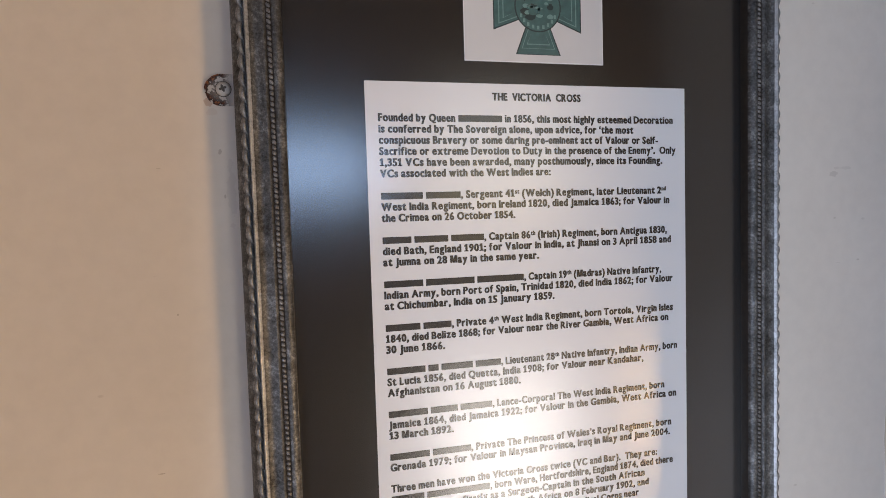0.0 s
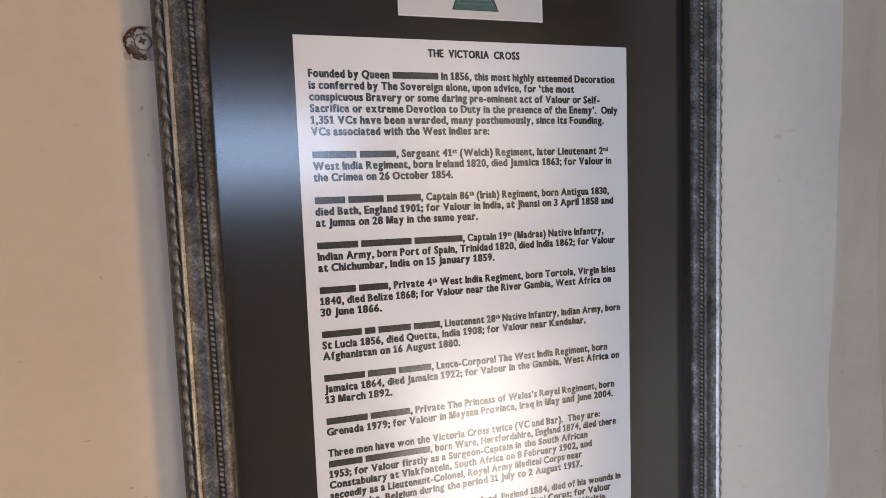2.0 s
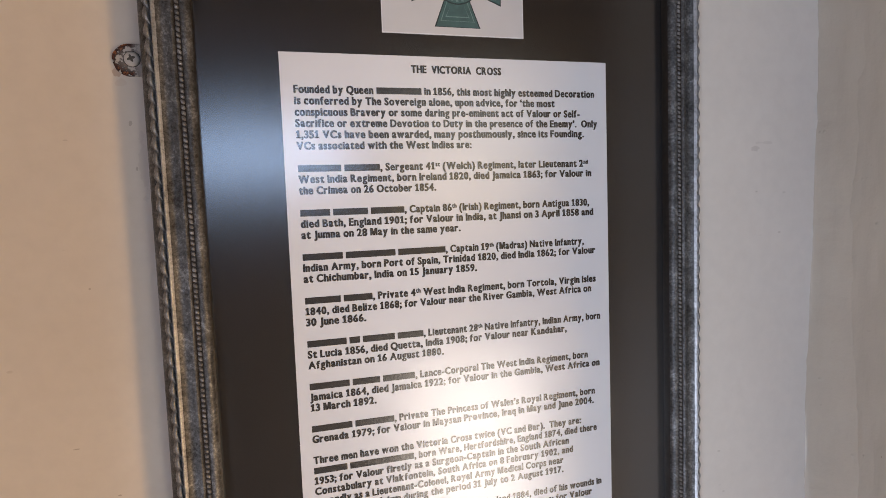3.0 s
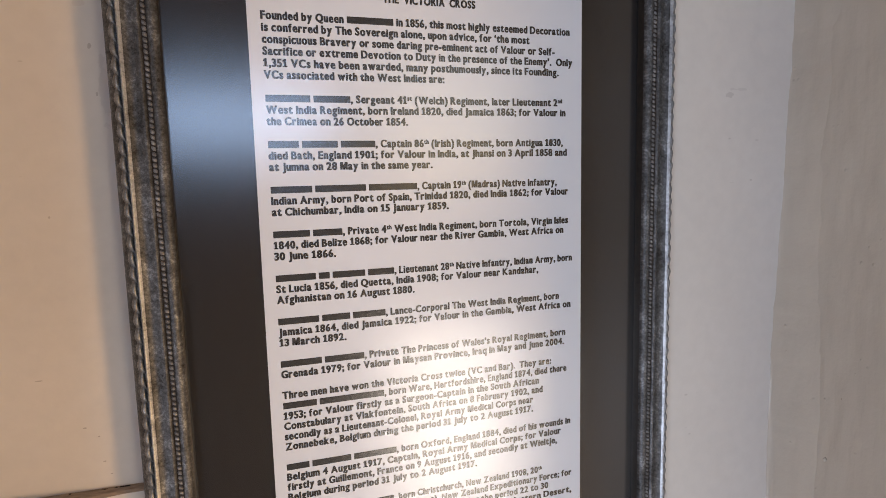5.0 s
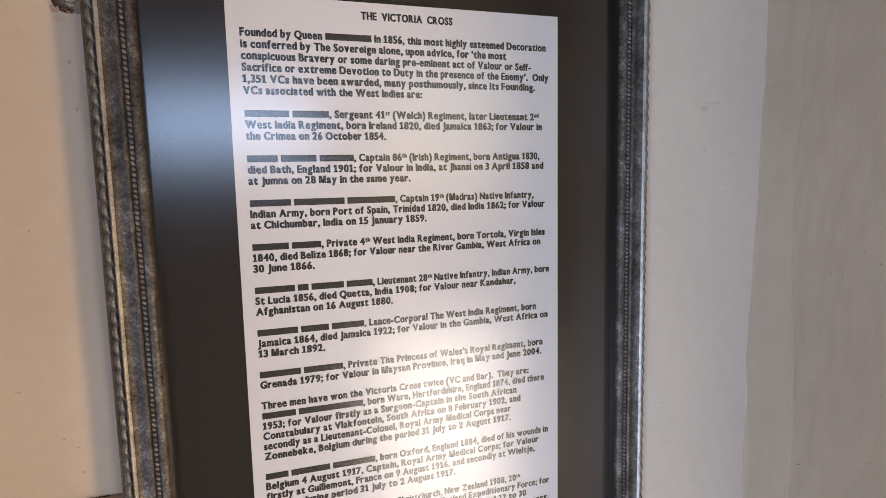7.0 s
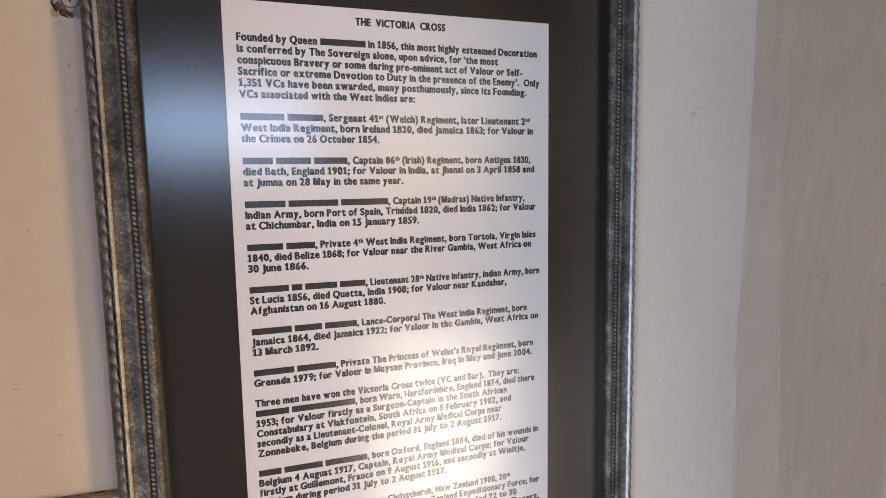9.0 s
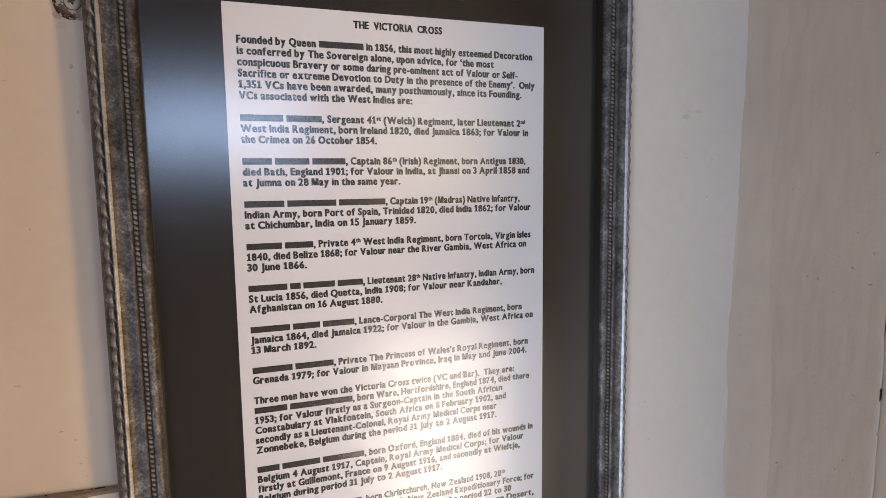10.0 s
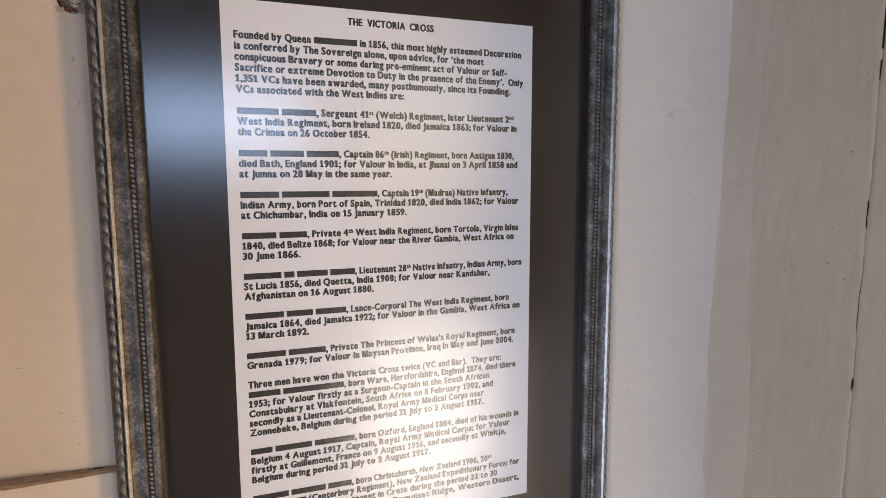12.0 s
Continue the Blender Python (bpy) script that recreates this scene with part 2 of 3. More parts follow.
structure("wall_north", box(-2.2, 2.9, WALL_Y, WALL_Y + 0.2, 0, 2.6), wall_mat, "cream painted wall with small chips and smudges")
structure("wall_west", box(-2.4, -2.2, SOUTH - 0.3, WALL_Y + 0.2, 0, 2.6), room_mat, "unseen side wall, coloured dark to hold back bounce light")
structure("wall_east", box(2.9, 3.1, SOUTH - 0.3, WALL_Y + 0.2, 0, 2.6), room_mat, "unseen side wall, coloured dark to hold back bounce light")
structure("floor", box(-2.4, 3.1, SOUTH - 0.3, WALL_Y + 0.2, -0.1, 0), floor_mat, "unseen timber floor, kept pale to lift low reflections on the mount")
structure("ceiling", box(-2.4, 3.1, SOUTH - 0.3, WALL_Y + 0.2, 2.6, 2.7), ceiling_mat, "unseen ceiling, coloured dark to hold back bounce light")
south = bmesh.new()
for x0, x1, z0, z1 in ((-2.2, -1.80, 0, 2.6), (-1.80, -1.10, 2.05, 2.6), (-1.10, -0.55, 0, 2.6), (-0.55, 0.20, 0, 1.57), (-0.55, 0.20, 1.88, 2.6), (0.20, 0.35, 0, 2.6), (0.35, 1.05, 2.05, 2.6), (1.05, 1.40, 0, 2.6),
                       (1.40, 2.00, 0, 0.15), (1.40, 2.00, 1.05, 2.6), (2.00, 2.9, 0, 2.6)):
    box(x0, x1, SOUTH - 0.2, SOUTH, z0, z1, south)
structure("wall_south", south, room_mat, "unseen wall with two windows and two doorways, coloured dark against bounce light")
structure("ground", box(-30, 30, -60, SOUTH - 0.3, -0.12, -0.02), plain("sandy_ground", (0.34, 0.27, 0.19), 0.9, 0.3, 3.0), "sunlit sandy ground outside the doorway")



def casement(name, x0, x1, z0, z1, label):
    """A two-light timber window standing in an opening of the south wall."""
    win = tagged(new(name), label, "window", kind="structure")
    mid = (x0 + x1) / 2
    wf = bmesh.new()
    for a, b, c, d in ((x0, x0 + 0.05, z0, z1), (x1 - 0.05, x1, z0, z1), (x0 + 0.05, x1 - 0.05, z0, z0 + 0.05), (x0 + 0.05, x1 - 0.05, z1 - 0.05, z1), (mid - 0.015, mid + 0.015, z0 + 0.05, z1 - 0.05)):
        box(a, b, SOUTH - 0.14, SOUTH - 0.06, c, d, wf, 0.004)
    part("window_frame", wf, board_mat, win)
    for a, b in ((x0 + 0.05, mid - 0.015), (mid + 0.015, x1 - 0.05)):
        pane = part("pane", box(a, b, SOUTH - 0.103, SOUTH - 0.099, z0 + 0.05, z1 - 0.05), glass_mat, win)
        pane.visible_shadow = False


casement("window_1", -0.55, 0.20, 1.57, 1.88, "wide painted timber window with clear panes")
casement("window_2", 1.40, 2.00, 0.15, 1.05, "low painted timber window facing the low sun")


def doorway(name, x0, x1, label):
    door = tagged(new(name), label, "doorway", kind="structure")
    for a, b, c, d in ((x0, x0 + 0.04, 0, 2.05), (x1 - 0.04, x1, 0, 2.05), (x0 + 0.04, x1 - 0.04, 2.01, 2.05)):
        part("door_lining", box(a, b, SOUTH - 0.2, SOUTH, c, d, None, 0.003), board_mat, door)


doorway("door_1", 0.35, 1.05, "open doorway with painted timber lining")
doorway("door_2", -1.80, -1.10, "open doorway onto cool shade with painted timber lining")

# The timber-lined return that stands at right angles to the wall.
ret = tagged(new("wall_return"), "stone-coloured painted boarding at right angles to the wall", kind="structure")
part("core", box(RETURN_X + 0.020, RETURN_X + 0.10, RETURN_END, WALL_Y, 0, 2.6), board_mat, ret)


def painted_board(y0, y1, seed, lean0, lean1):
    """A vertical board with thick, lumpy old paint on its face and rounded edges."""
    zs = [0.0, 0.6, 1.0] + [1.05 + 0.004 * i for i in range(176)] + [1.9, 2.6]
    steps = max(3, round(abs(y1 - y0) / 0.0035))
    prof = [(RETURN_X + 0.019, y0), (RETURN_X + 0.002, y0), (RETURN_X + 0.0004, y0 - 0.0002)]
    prof += [(RETURN_X, y0 + (y1 - y0) * (0.006 + 0.988 * i / steps)) for i in range(steps + 1)]
    prof += [(RETURN_X + 0.0004, y1 + 0.0002), (RETURN_X + 0.002, y1), (RETURN_X + 0.019, y1)]

    def point(u, i):
        x, y = prof[i]
        lump = noise.noise((seed, y * 40, u * 9)) * 0.0010 + noise.noise((seed + 5, y * 170, u * 30)) * 0.0010
        lump -= 0.0034 * max(0.0, noise.noise((seed + 2, y * 260, u * 160)) - 0.52) * 2
        edge = noise.noise((seed + 9, y * 3, u * 22)) * 0.0005 + noise.noise((seed + 4, y * 3, u * 90)) * 0.0003
        f = (y0 - y) / (y0 - y1)
        return (x + lump, y + edge + joint_lean(u) * (lean0 * (1 - f) + lean1 * f), u)

    return grid_sheet(zs, list(range(len(prof))), point)


JOINT_Y = -0.1098


def joint_lean(z):
    return -0.0145 * (max(1.0, min(1.9, z)) - 1.43)


for k, (y0, y1, lean0, lean1) in enumerate(((WALL_Y, JOINT_Y, 0, 1), (JOINT_Y - 0.00012, -0.232, 1, 0), (-0.2323, RETURN_END, 0, 0))):
    part("board", painted_board(y0, y1, 3.0 + 7 * k, lean0, lean1), board_mat, ret, smooth=True)


def slit(z0, z1, wide):
    """A tapered open stretch of the joint, where the paint has parted."""
    bm = bmesh.new()
    rows = []
    for i in range(9):
        f = i / 8
        z = z0 + (z1 - z0) * f
        w = 0.16 * wide * (0.06 + 0.94 * math.sin(math.pi * f) ** 0.6) * (1 + 0.5 * noise.noise((z * 400, 1, 2)))
        y = JOINT_Y + joint_lean(z) + 0.0002 * noise.noise((z * 300, 5, 2))
        rows.append([bm.verts.new((RETURN_X + x, y + d * w, z)) for x, d in ((0.004, -0.5), (-0.0007, -0.5), (-0.0007, 0.5), (0.004, 0.5))])
    for a, b in zip(rows, rows[1:]):
        for i in range(3):
            bm.faces.new((a[i], a[i + 1], b[i + 1], b[i]))
    return bm


for z0, z1, wide in ((1.576, 1.640, 0.0016), (1.556, 1.569, 0.0013), (1.458, 1.476, 0.0004), (1.386, 1.402, 0.0006), (1.402, 1.415, 0.0011), (1.342, 1.351, 0.0006), (1.318, 1.323, 0.0004)):
    part("joint_slit", slit(z0, z1, wide), crack_mat, ret, "dark open stretch of the joint")

bm = bmesh.new()
bmesh.ops.create_icosphere(bm, subdivisions=2, radius=0.0016)
for q in bm.verts:
    q.co.x *= 0.5
    q.co += Vector((noise.noise(q.co * 900), noise.noise(q.co * 700 + Vector((3, 0, 0))), noise.noise(q.co * 800 + Vector((0, 5, 0))))) * 0.0003
lump_mesh = mesh_from("paint_lump", bm, board_mat, smooth=True)
for y, z, size in ((-0.099, 1.442, 0.8), (-0.096, 1.509, 0.7), (-0.105, 1.562, 1.0), (-0.105, 1.555, 0.9), (-0.100, 1.592, 0.9), (-0.079, 1.611, 0.8), (-0.097, 1.420, 0.7),
                   (-0.084, 1.430, 0.6), (-0.014, 1.268, 1.1), (-0.030, 1.262, 0.9), (-0.006, 1.290, 0.8), (-0.086, 1.455, 0.5), (-0.103, 1.330, 0.6), (-0.020, 1.282, 0.6)):
    part("paint_lump", lump_mesh, None, ret, at=Matrix.LocRotScale((RETURN_X + 0.0002, y, z), Euler((random.uniform(0, 6), 0, 0)), Vector((size, size, size * 1.3))))

KNOTS = ((0.0, 0.296), (1.15, 0.2925), (1.25, 0.2908), (1.32, 0.2896), (1.40, 0.2922), (1.50, 0.2960), (1.60, 0.2985), (1.75, 0.297), (2.6, 0.296))


def corner_line(z):
    for (z0, a), (z1, b) in zip(KNOTS, KNOTS[1:]):
        if z <= z1:
            f = (z - z0) / (z1 - z0)
            return a + (b - a) * (f * f * (3 - 2 * f))
    return KNOTS[-1][1]


def fillet_point(z, i):
    """The lumpy fillet of filler and paint that runs up the inner corner."""
    e = corner_line(z) + noise.noise((1.7, 0, z * 60)) * 0.0008 + noise.noise((4.1, 0, z * 18)) * 0.0007 + noise.noise((2.9, 0, z * 150)) * 0.0007
    r = 0.020 + noise.noise((8.2, 0, z * 11)) * 0.007
    ease = noise.noise((6.4, 0, z * 25)) * 0.0007
    prof = [(e - 0.0006, WALL_Y + 0.0006), (e + 0.0002, WALL_Y - 0.0004), (e + 0.0012, WALL_Y - 0.0018)]
    for k in range(1, 7):
        f = k / 7
        prof.append((e + 0.0016 + (RETURN_X + 0.0012 - e - 0.0016) * f ** 1.15 - 0.0012 * math.exp(-((f - 0.8) / 0.16) ** 2) + ease * (1 - f), WALL_Y - 0.0026 - (r + 0.006) * f))
    prof.append((RETURN_X + 0.0016, WALL_Y - r - 0.016))
    x, y = prof[i]
    x += noise.noise((y * 90, 3.3, z * 45)) * 0.0007 + noise.noise((y * 250, 7.3, z * 16)) * 0.0009
    return (x, y, z)


part("corner_fillet", grid_sheet([0.0, 0.7] + [1.0 + 0.004 * i for i in range(190)] + [2.6], list(range(10)), fillet_point),
     board_mat, ret, "lumpy painted filler in the corner", smooth=True)

# Added out of view: blocks the cool door light from the wall's left part.
structure("wall_light_blocker", box(-0.52, -0.42, -0.41, WALL_Y, 0, 2.6), board_mat, "unseen stone-coloured upright added to keep cool light off the left wall")

# The ledge of the lower panelling, stopping at the picture's side.
LEDGE_X1, LEDGE_Z = -0.1772, 1.3138
ledge = tagged(new("wall_ledge"), "worn wooden ledge above cream painted lower panelling", kind="structure")


def ledge_point(x, i):
    wob = noise.noise((x * 60, 2.2, 0)) * 0.0007
    top = LEDGE_Z + 0.0005 + min(0.010, (-0.18 - x) * 0.02)
    front = max(-0.006, 0.0064 - (-0.18 - x) * 0.085)
    prof = [(WALL_Y + 0.002, top + 0.001), (WALL_Y - 0.001, top), (front + 0.0022, top - 0.0004 + wob), (front + 0.0006, top - 0.0012 + wob), (front, top - 0.003 + wob)]
    y, z = prof[i]
    return (x, y, z)


def front_point(x, i):
    top = LEDGE_Z + 0.0005 + min(0.010, (-0.18 - x) * 0.02) + noise.noise((x * 60, 2.2, 0)) * 0.0007
    front = max(-0.006, 0.0064 - (-0.18 - x) * 0.085)
    return (x, front - 0.0002 * (i > 0), (top - 0.0024, top - 0.0045, 1.2, 0.6, 0.0)[i])


xs = [-0.419 + (LEDGE_X1 + 0.419) * i / 60 for i in range(61)]
part("ledge_top", grid_sheet(xs, list(range(5)), ledge_point), worn_wood_mat, ledge, "bare worn wood edge", smooth=True)
part("lower_panel", grid_sheet(xs, list(range(5)), front_point), wall_mat, ledge, "cream painted lower panel")
part("panel_end", box(LEDGE_X1 - 0.001, LEDGE_X1, 0.0075, WALL_Y - 0.0005, 0, LEDGE_Z - 0.003), wall_mat, ledge)
cr = bmesh.new()
for x0, x1, h in ((-0.2160, -0.2150, 0.00025), (-0.2000, -0.1965, 0.0001), (-0.1930, -0.1915, 0.00015), (-0.1905, -0.1850, 0.00025)):
    zt = LEDGE_Z + 0.0005 + (-0.18 - (x0 + x1) / 2) * 0.02
    box(x0, x1, WALL_Y - 0.0012, WALL_Y - 0.0002, zt - 0.0002, zt + h, cr)
part("ledge_crack", cr, crack_mat, ledge, "dark cracks along the ledge")


# ---- the framed notice ----
IN_X, OUT_X = 0.149, 0.1757
IN_Z0, IN_Z1 = 1.196, 1.752
WIDE = OUT_X - IN_X
notice = tagged(new("framed_notice"), "dark silver-bronze picture frame holding a printed white notice on dark board", "picture frame")

# Profile: outward from the sight edge, and how far it stands out from the mount board.
PROFILE = [(0.0, 0.0), (0.0, 0.0066), (0.0006, 0.0084), (0.0018, 0.0095), (0.0032, 0.0100), (0.0046, 0.0099), (0.0053, 0.0095),
           (0.0056, 0.0090), (0.0081, 0.0090), (0.0084, 0.0095), (0.0090, 0.0106), (0.0098, 0.0109), (0.0110, 0.0104), (0.0126, 0.0098),
           (0.0142, 0.0097), (0.0158, 0.0102), (0.0171, 0.0112), (0.0179, 0.0120), (0.0185, 0.0123), (0.0191, 0.0119), (0.0194, 0.0104),
           (0.0197, 0.0088), (0.0229, 0.0084), (0.0238, 0.0077), (0.0256, 0.0053), (0.0267, 0.0022), (0.0267, -0.0105)]
# Face 0, the sight edge, takes the dark colour as its shadow.
DARK_FACES, BRIGHT_FACES = (0, 6, 7, 8, 20), (16, 17, 18)


def side_frame(side):
    """Length of the sight edge, and the pose of a side's own axes: x along it, y outward, z towards the room."""
    w, h, cz = 2 * IN_X, IN_Z1 - IN_Z0, (IN_Z0 + IN_Z1) / 2
    place = {"west": (h, (-IN_X, cz), 90), "east": (h, (IN_X, cz), -90), "top": (w, (0, IN_Z1), 0), "bottom": (w, (0, IN_Z0), 180)}[side]
    length, (x, z), turn = place
    return length, Matrix.Translation((x, 0, z)) @ Matrix.Rotation(radians(90), 4, "X") @ Matrix.Rotation(radians(turn), 4, "Z")


def moulding(length, seed):
    bm = bmesh.new()
    cuts = 90
    rows = []
    for i in range(cuts + 1):
        f = i / cuts * 2 - 1
        row = []
        for d, h in PROFILE:
            x = f * (length / 2 + d)
            j = noise.noise((seed, x * 55, d * 300)) * 0.00016 if 0.001 < d < 0.026 else 0
            row.append(bm.verts.new((x, d, h + j)))
        rows.append(row)
    for a, b in zip(rows, rows[1:]):
        for k in range(len(PROFILE) - 1):
            face = bm.faces.new((a[k], b[k], b[k + 1], a[k + 1]))
            face.material_index = 1 if k in DARK_FACES else 2 if k in BRIGHT_FACES else 0
    bm.faces.new(rows[0])
    bm.faces.new(list(reversed(rows[-1])))
    return bm


def lobe_mesh():
    """One leaf of the twisted-leaf edging: a long S-shaped drop that laps over the next, with a raised spine."""
    bm = bmesh.new()
    rings, around, long = 13, 12, 0.0125
    rows = []
    for i in range(rings):
        t = i / (rings - 1)
        half = 0.00150 * math.sin(math.pi * min(1, t * 0.93 + 0.04)) ** 0.7 + 0.0001
        cx, cy = (t - 0.5) * long, (t - 0.5) * 0.0028 + 0.0007 * math.sin((t - 0.1) * 2 * math.pi)
        lift = 0.0011 * math.sin(math.pi * t) - 0.0012 * t
        row = []
        for k in range(around):
            a = 2 * math.pi * k / around
            spine = 0.0005 * max(0.0, math.cos(a - 1.9)) ** 6
            row.append(bm.verts.new((cx - 0.4 * half * math.cos(a), cy + half * math.cos(a), 0.0086 + (0.72 * half + spine) * math.sin(a) + lift)))
        rows.append(row)
    for a, b in zip(rows, rows[1:]):
        for k in range(around):
            bm.faces.new((a[k], a[(k + 1) % around], b[(k + 1) % around], b[k]))
    bm.faces.new(rows[0])
    bm.faces.new(rows[-1])
    return mesh_from("leaf", bm, lobe_mat, smooth=True)


def bead_run(length):
    """The fine row of beads near the sight edge, as one run."""
    bm = bmesh.new()
    pitch = 0.0029
    count = int((length + 0.010) / pitch)
    for i in range(count):
        x = (i - (count - 1) / 2) * pitch
        r = 0.00118 * random.uniform(0.92, 1.06)
        tilt = random.uniform(0.25, 0.5)
        ring = []
        for lat, rad in ((-0.2, 1.0), (0.4, 0.97), (0.8, 0.74), (0.98, 0.35)):
            row = []
            for k in range(12):
                a = k * math.pi / 6
                c, sn = math.cos(a), math.sin(a)
                row.append(bm.verts.new((x + r * rad * math.copysign(abs(c) ** 0.7, c) * 0.97 + tilt * r * sn,
                                         0.00685 + r * rad * math.copysign(abs(sn) ** 0.7, sn), 0.0088 + r * lat)))
            ring.append(row)
        for a, b in zip(ring, ring[1:]):
            for k in range(12):
                bm.faces.new((a[k], a[(k + 1) % 12], b[(k + 1) % 12], b[k]))
        bm.faces.new(ring[-1])
    return bm


leaf = lobe_mesh()
for side in ("west", "east", "top", "bottom"):
    length, at = side_frame(side)
    rail = part("frame_rail", moulding(length, len(side) * 1.3), [leaf_mat, groove_mat, ridge_mat], notice, smooth="creased", at=at)
    tagged(part("beading", bead_run(length), lobe_mat, rail, "row of tiny worn beads", smooth=True), kind="stuff")
    count = int((length + 2 * 0.020) / 0.0083)
    for i in range(count):
        x = (i - (count - 1) / 2) * 0.0083
        part("edge_leaf", leaf, None, rail, at=Matrix.Translation((x, 0.0216, -0.0003 + random.uniform(-0.0002, 0.0002))) @ Matrix.Rotation(random.uniform(-0.05, 0.05), 4, "Z"))

part("mount_board", box(-IN_X - 0.004, IN_X + 0.004, 0.0, 0.003, IN_Z0 - 0.004, IN_Z1 + 0.004), mat_board_mat, notice, "dark brown-grey mount board with a satin sheen")
part("backing_board", box(-IN_X - 0.012, IN_X + 0.012, 0.0035, 0.009, IN_Z0 - 0.012, IN_Z1 + 0.012), worn_wood_mat, notice)

SHEET_Z0, SHEET_Z1 = 1.2485, 1.600
sheet = part("notice_sheet", box(-0.105, 0.105, -0.0006, -0.00005, SHEET_Z0, SHEET_Z1), paper_mat, notice, "white sheet printed with bold black text")
photo = part("medal_print", box(-0.0448, 0.0462, -0.0006, -0.00005, 1.6132, 1.7040), paper_mat, notice, "small white print of a green cross-shaped medal")

part("print_face", box(-0.0443, 0.0456, -0.00064, -0.0003, 1.6138, 1.7035), print_mat, photo, "pale grey printed ground")

# ---- the printed text ----
# Runs of underscores stand for words printed as bars; ^x^ is raised small type.
TITLE = "THE  VICTORIA  CROSS"
LINES = (
    (0, 0.096, "Founded by Queen ________ in 1856, this most highly esteemed Decoration"),
    (1, 0.067, "is conferred by The Sovereign alone, upon advice, for \u2018the most"),
    (2, 0.085, "conspicuous Bravery or some daring pre-eminent act of Valour or Self-"),
    (3, 0.098, "Sacrifice or extreme Devotion to Duty in the presence of the Enemy\u2019.  Only"),
    (4, 0.088, "1,351 VCs have been awarded, many posthumously, since its Founding."),
    (5, 0.009, "VCs associated with the West Indies are:"),
    (7, 0.0905, "_______ ______, Sergeant 41^st^ (Welch) Regiment, later Lieutenant 2^nd^"),
    (8, 0.093, "West India Regiment, born Ireland 1820, died Jamaica 1863; for Valour in"),
    (9, -0.015, "the Crimea on 26 October 1854."),
    (11, 0.091, "_____ ______ ______, Captain 86^th^ (Irish) Regiment, born Antigua 1830,"),
    (12, 0.094, "died Bath, England 1901; for Valour in India, at Jhansi on 3 April 1858 and"),
    (13, 0.000, "at Jumna on 28 May in the same year."),
    (15, 0.0865, "_______ _________ _________, Captain 19^th^ (Madras) Native Infantry,"),
    (16, 0.095, "Indian Army, born Port of Spain, Trinidad 1820, died India 1862; for Valour"),
    (17, 0.010, "at Chichumbar, India on 15 January 1859."),
    (19, 0.095, "______ _____, Private 4^th^ West India Regiment, born Tortola, Virgin Isles"),
    (20, 0.0915, "1840, died Belize 1868; for Valour near the River Gambia, West Africa on"),
    (21, -0.062, "30 June 1866."),
    (23, 0.098, "_______ __ ______ _____, Lieutenant 28^th^ Native Infantry, Indian Army, born"),
    (24, 0.0725, "St Lucia 1856, died Quetta, India 1908; for Valour near Kandahar,"),
    (25, -0.014, "Afghanistan on 16 August 1880."),
    (27, 0.088, "_______ _____ ______, Lance-Corporal The West India Regiment, born"),
    (28, 0.097, "Jamaica 1864, died Jamaica 1922; for Valour in the Gambia, West Africa on"),
    (29, -0.058, "13 March 1892."),
    (31, 0.093, "_______ _______, Private The Princess of Wales\u2019s Royal Regiment, born"),
    (32, 0.092, "Grenada 1979; for Valour in Maysan Province, Iraq in May and June 2004."),
    (34, 0.082, "Three men have won the Victoria Cross twice (VC and Bar).  They are:"),
    (35, 0.094, "______ ____________, born Ware, Hertfordshire, England 1874, died there"),
    (36, 0.0725, "1953; for Valour firstly as a Surgeon-Captain in the South African"),
    (37, 0.0755, "Constabulary at Vlakfontein, South Africa on 8 February 1902, and"),
    (38, 0.068, "secondly as a Lieutenant-Colonel, Royal Army Medical Corps near"),
    (39, 0.068, "Zonnebeke, Belgium during the period 31 July to 2 August 1917."),
    (41, 0.097, "____ _______ ________, born Oxford, England 1884, died of his wounds in"),
    (42, 0.0895, "Belgium 4 August 1917, Captain, Royal Army Medical Corps; for Valour"),
    (43, 0.0865, "firstly at Guillemont, France on 9 August 1916, and secondly at Wieltje,"),
    (44, 0.026, "Belgium during period 31 July to 2 August 1917."),
    (46, 0.0745, "_______ _______ _____, born Christchurch, New Zealand 1908, 20^th^"),
    (47, 0.098, "__________ (Canterbury Regiment), New Zealand Expeditionary Force; for"),
    (48, 0.0795, "________ ______ Lieutenant in Crete during the period 22 to 30"),
    (49, 0.098, "______ ____ __ ________ El Ruweisat Ridge, Western Desert,"),
)
TEXT_X, TEXT_Z, PITCH, CAP = -0.0978, 1.5771, 0.00645, 0.00445
INK_Y = -0.00075


BOLD, SPACE, TALL = 0.027, 0.29, 0.735
SHIFTS = (0.0, 0.038, 0.076)


def raw_glyphs(text):
    curve = bpy.data.curves.new("lettering", "FONT")
    curve.body, curve.size, curve.resolution_u, curve.offset = text, 1.0, 3, BOLD
    ob = bpy.data.objects.new("lettering", curve)
    me = bpy.data.meshes.new_from_object(ob)
    points, polys = [(q.co.x, q.co.y) for q in me.vertices], [tuple(f.vertices) for f in me.polygons]
    bpy.data.objects.remove(ob)
    bpy.data.curves.remove(curve)
    bpy.data.meshes.remove(me)
    return points, polys


def reach(points):
    xs = [x for x, _ in points]
    return min(xs), max(xs)


CAP_UNIT = max(y for _, y in raw_glyphs("H")[0])
X_UNIT = max(y for _, y in raw_glyphs("x")[0])
UNIT = CAP / CAP_UNIT
cases = {}


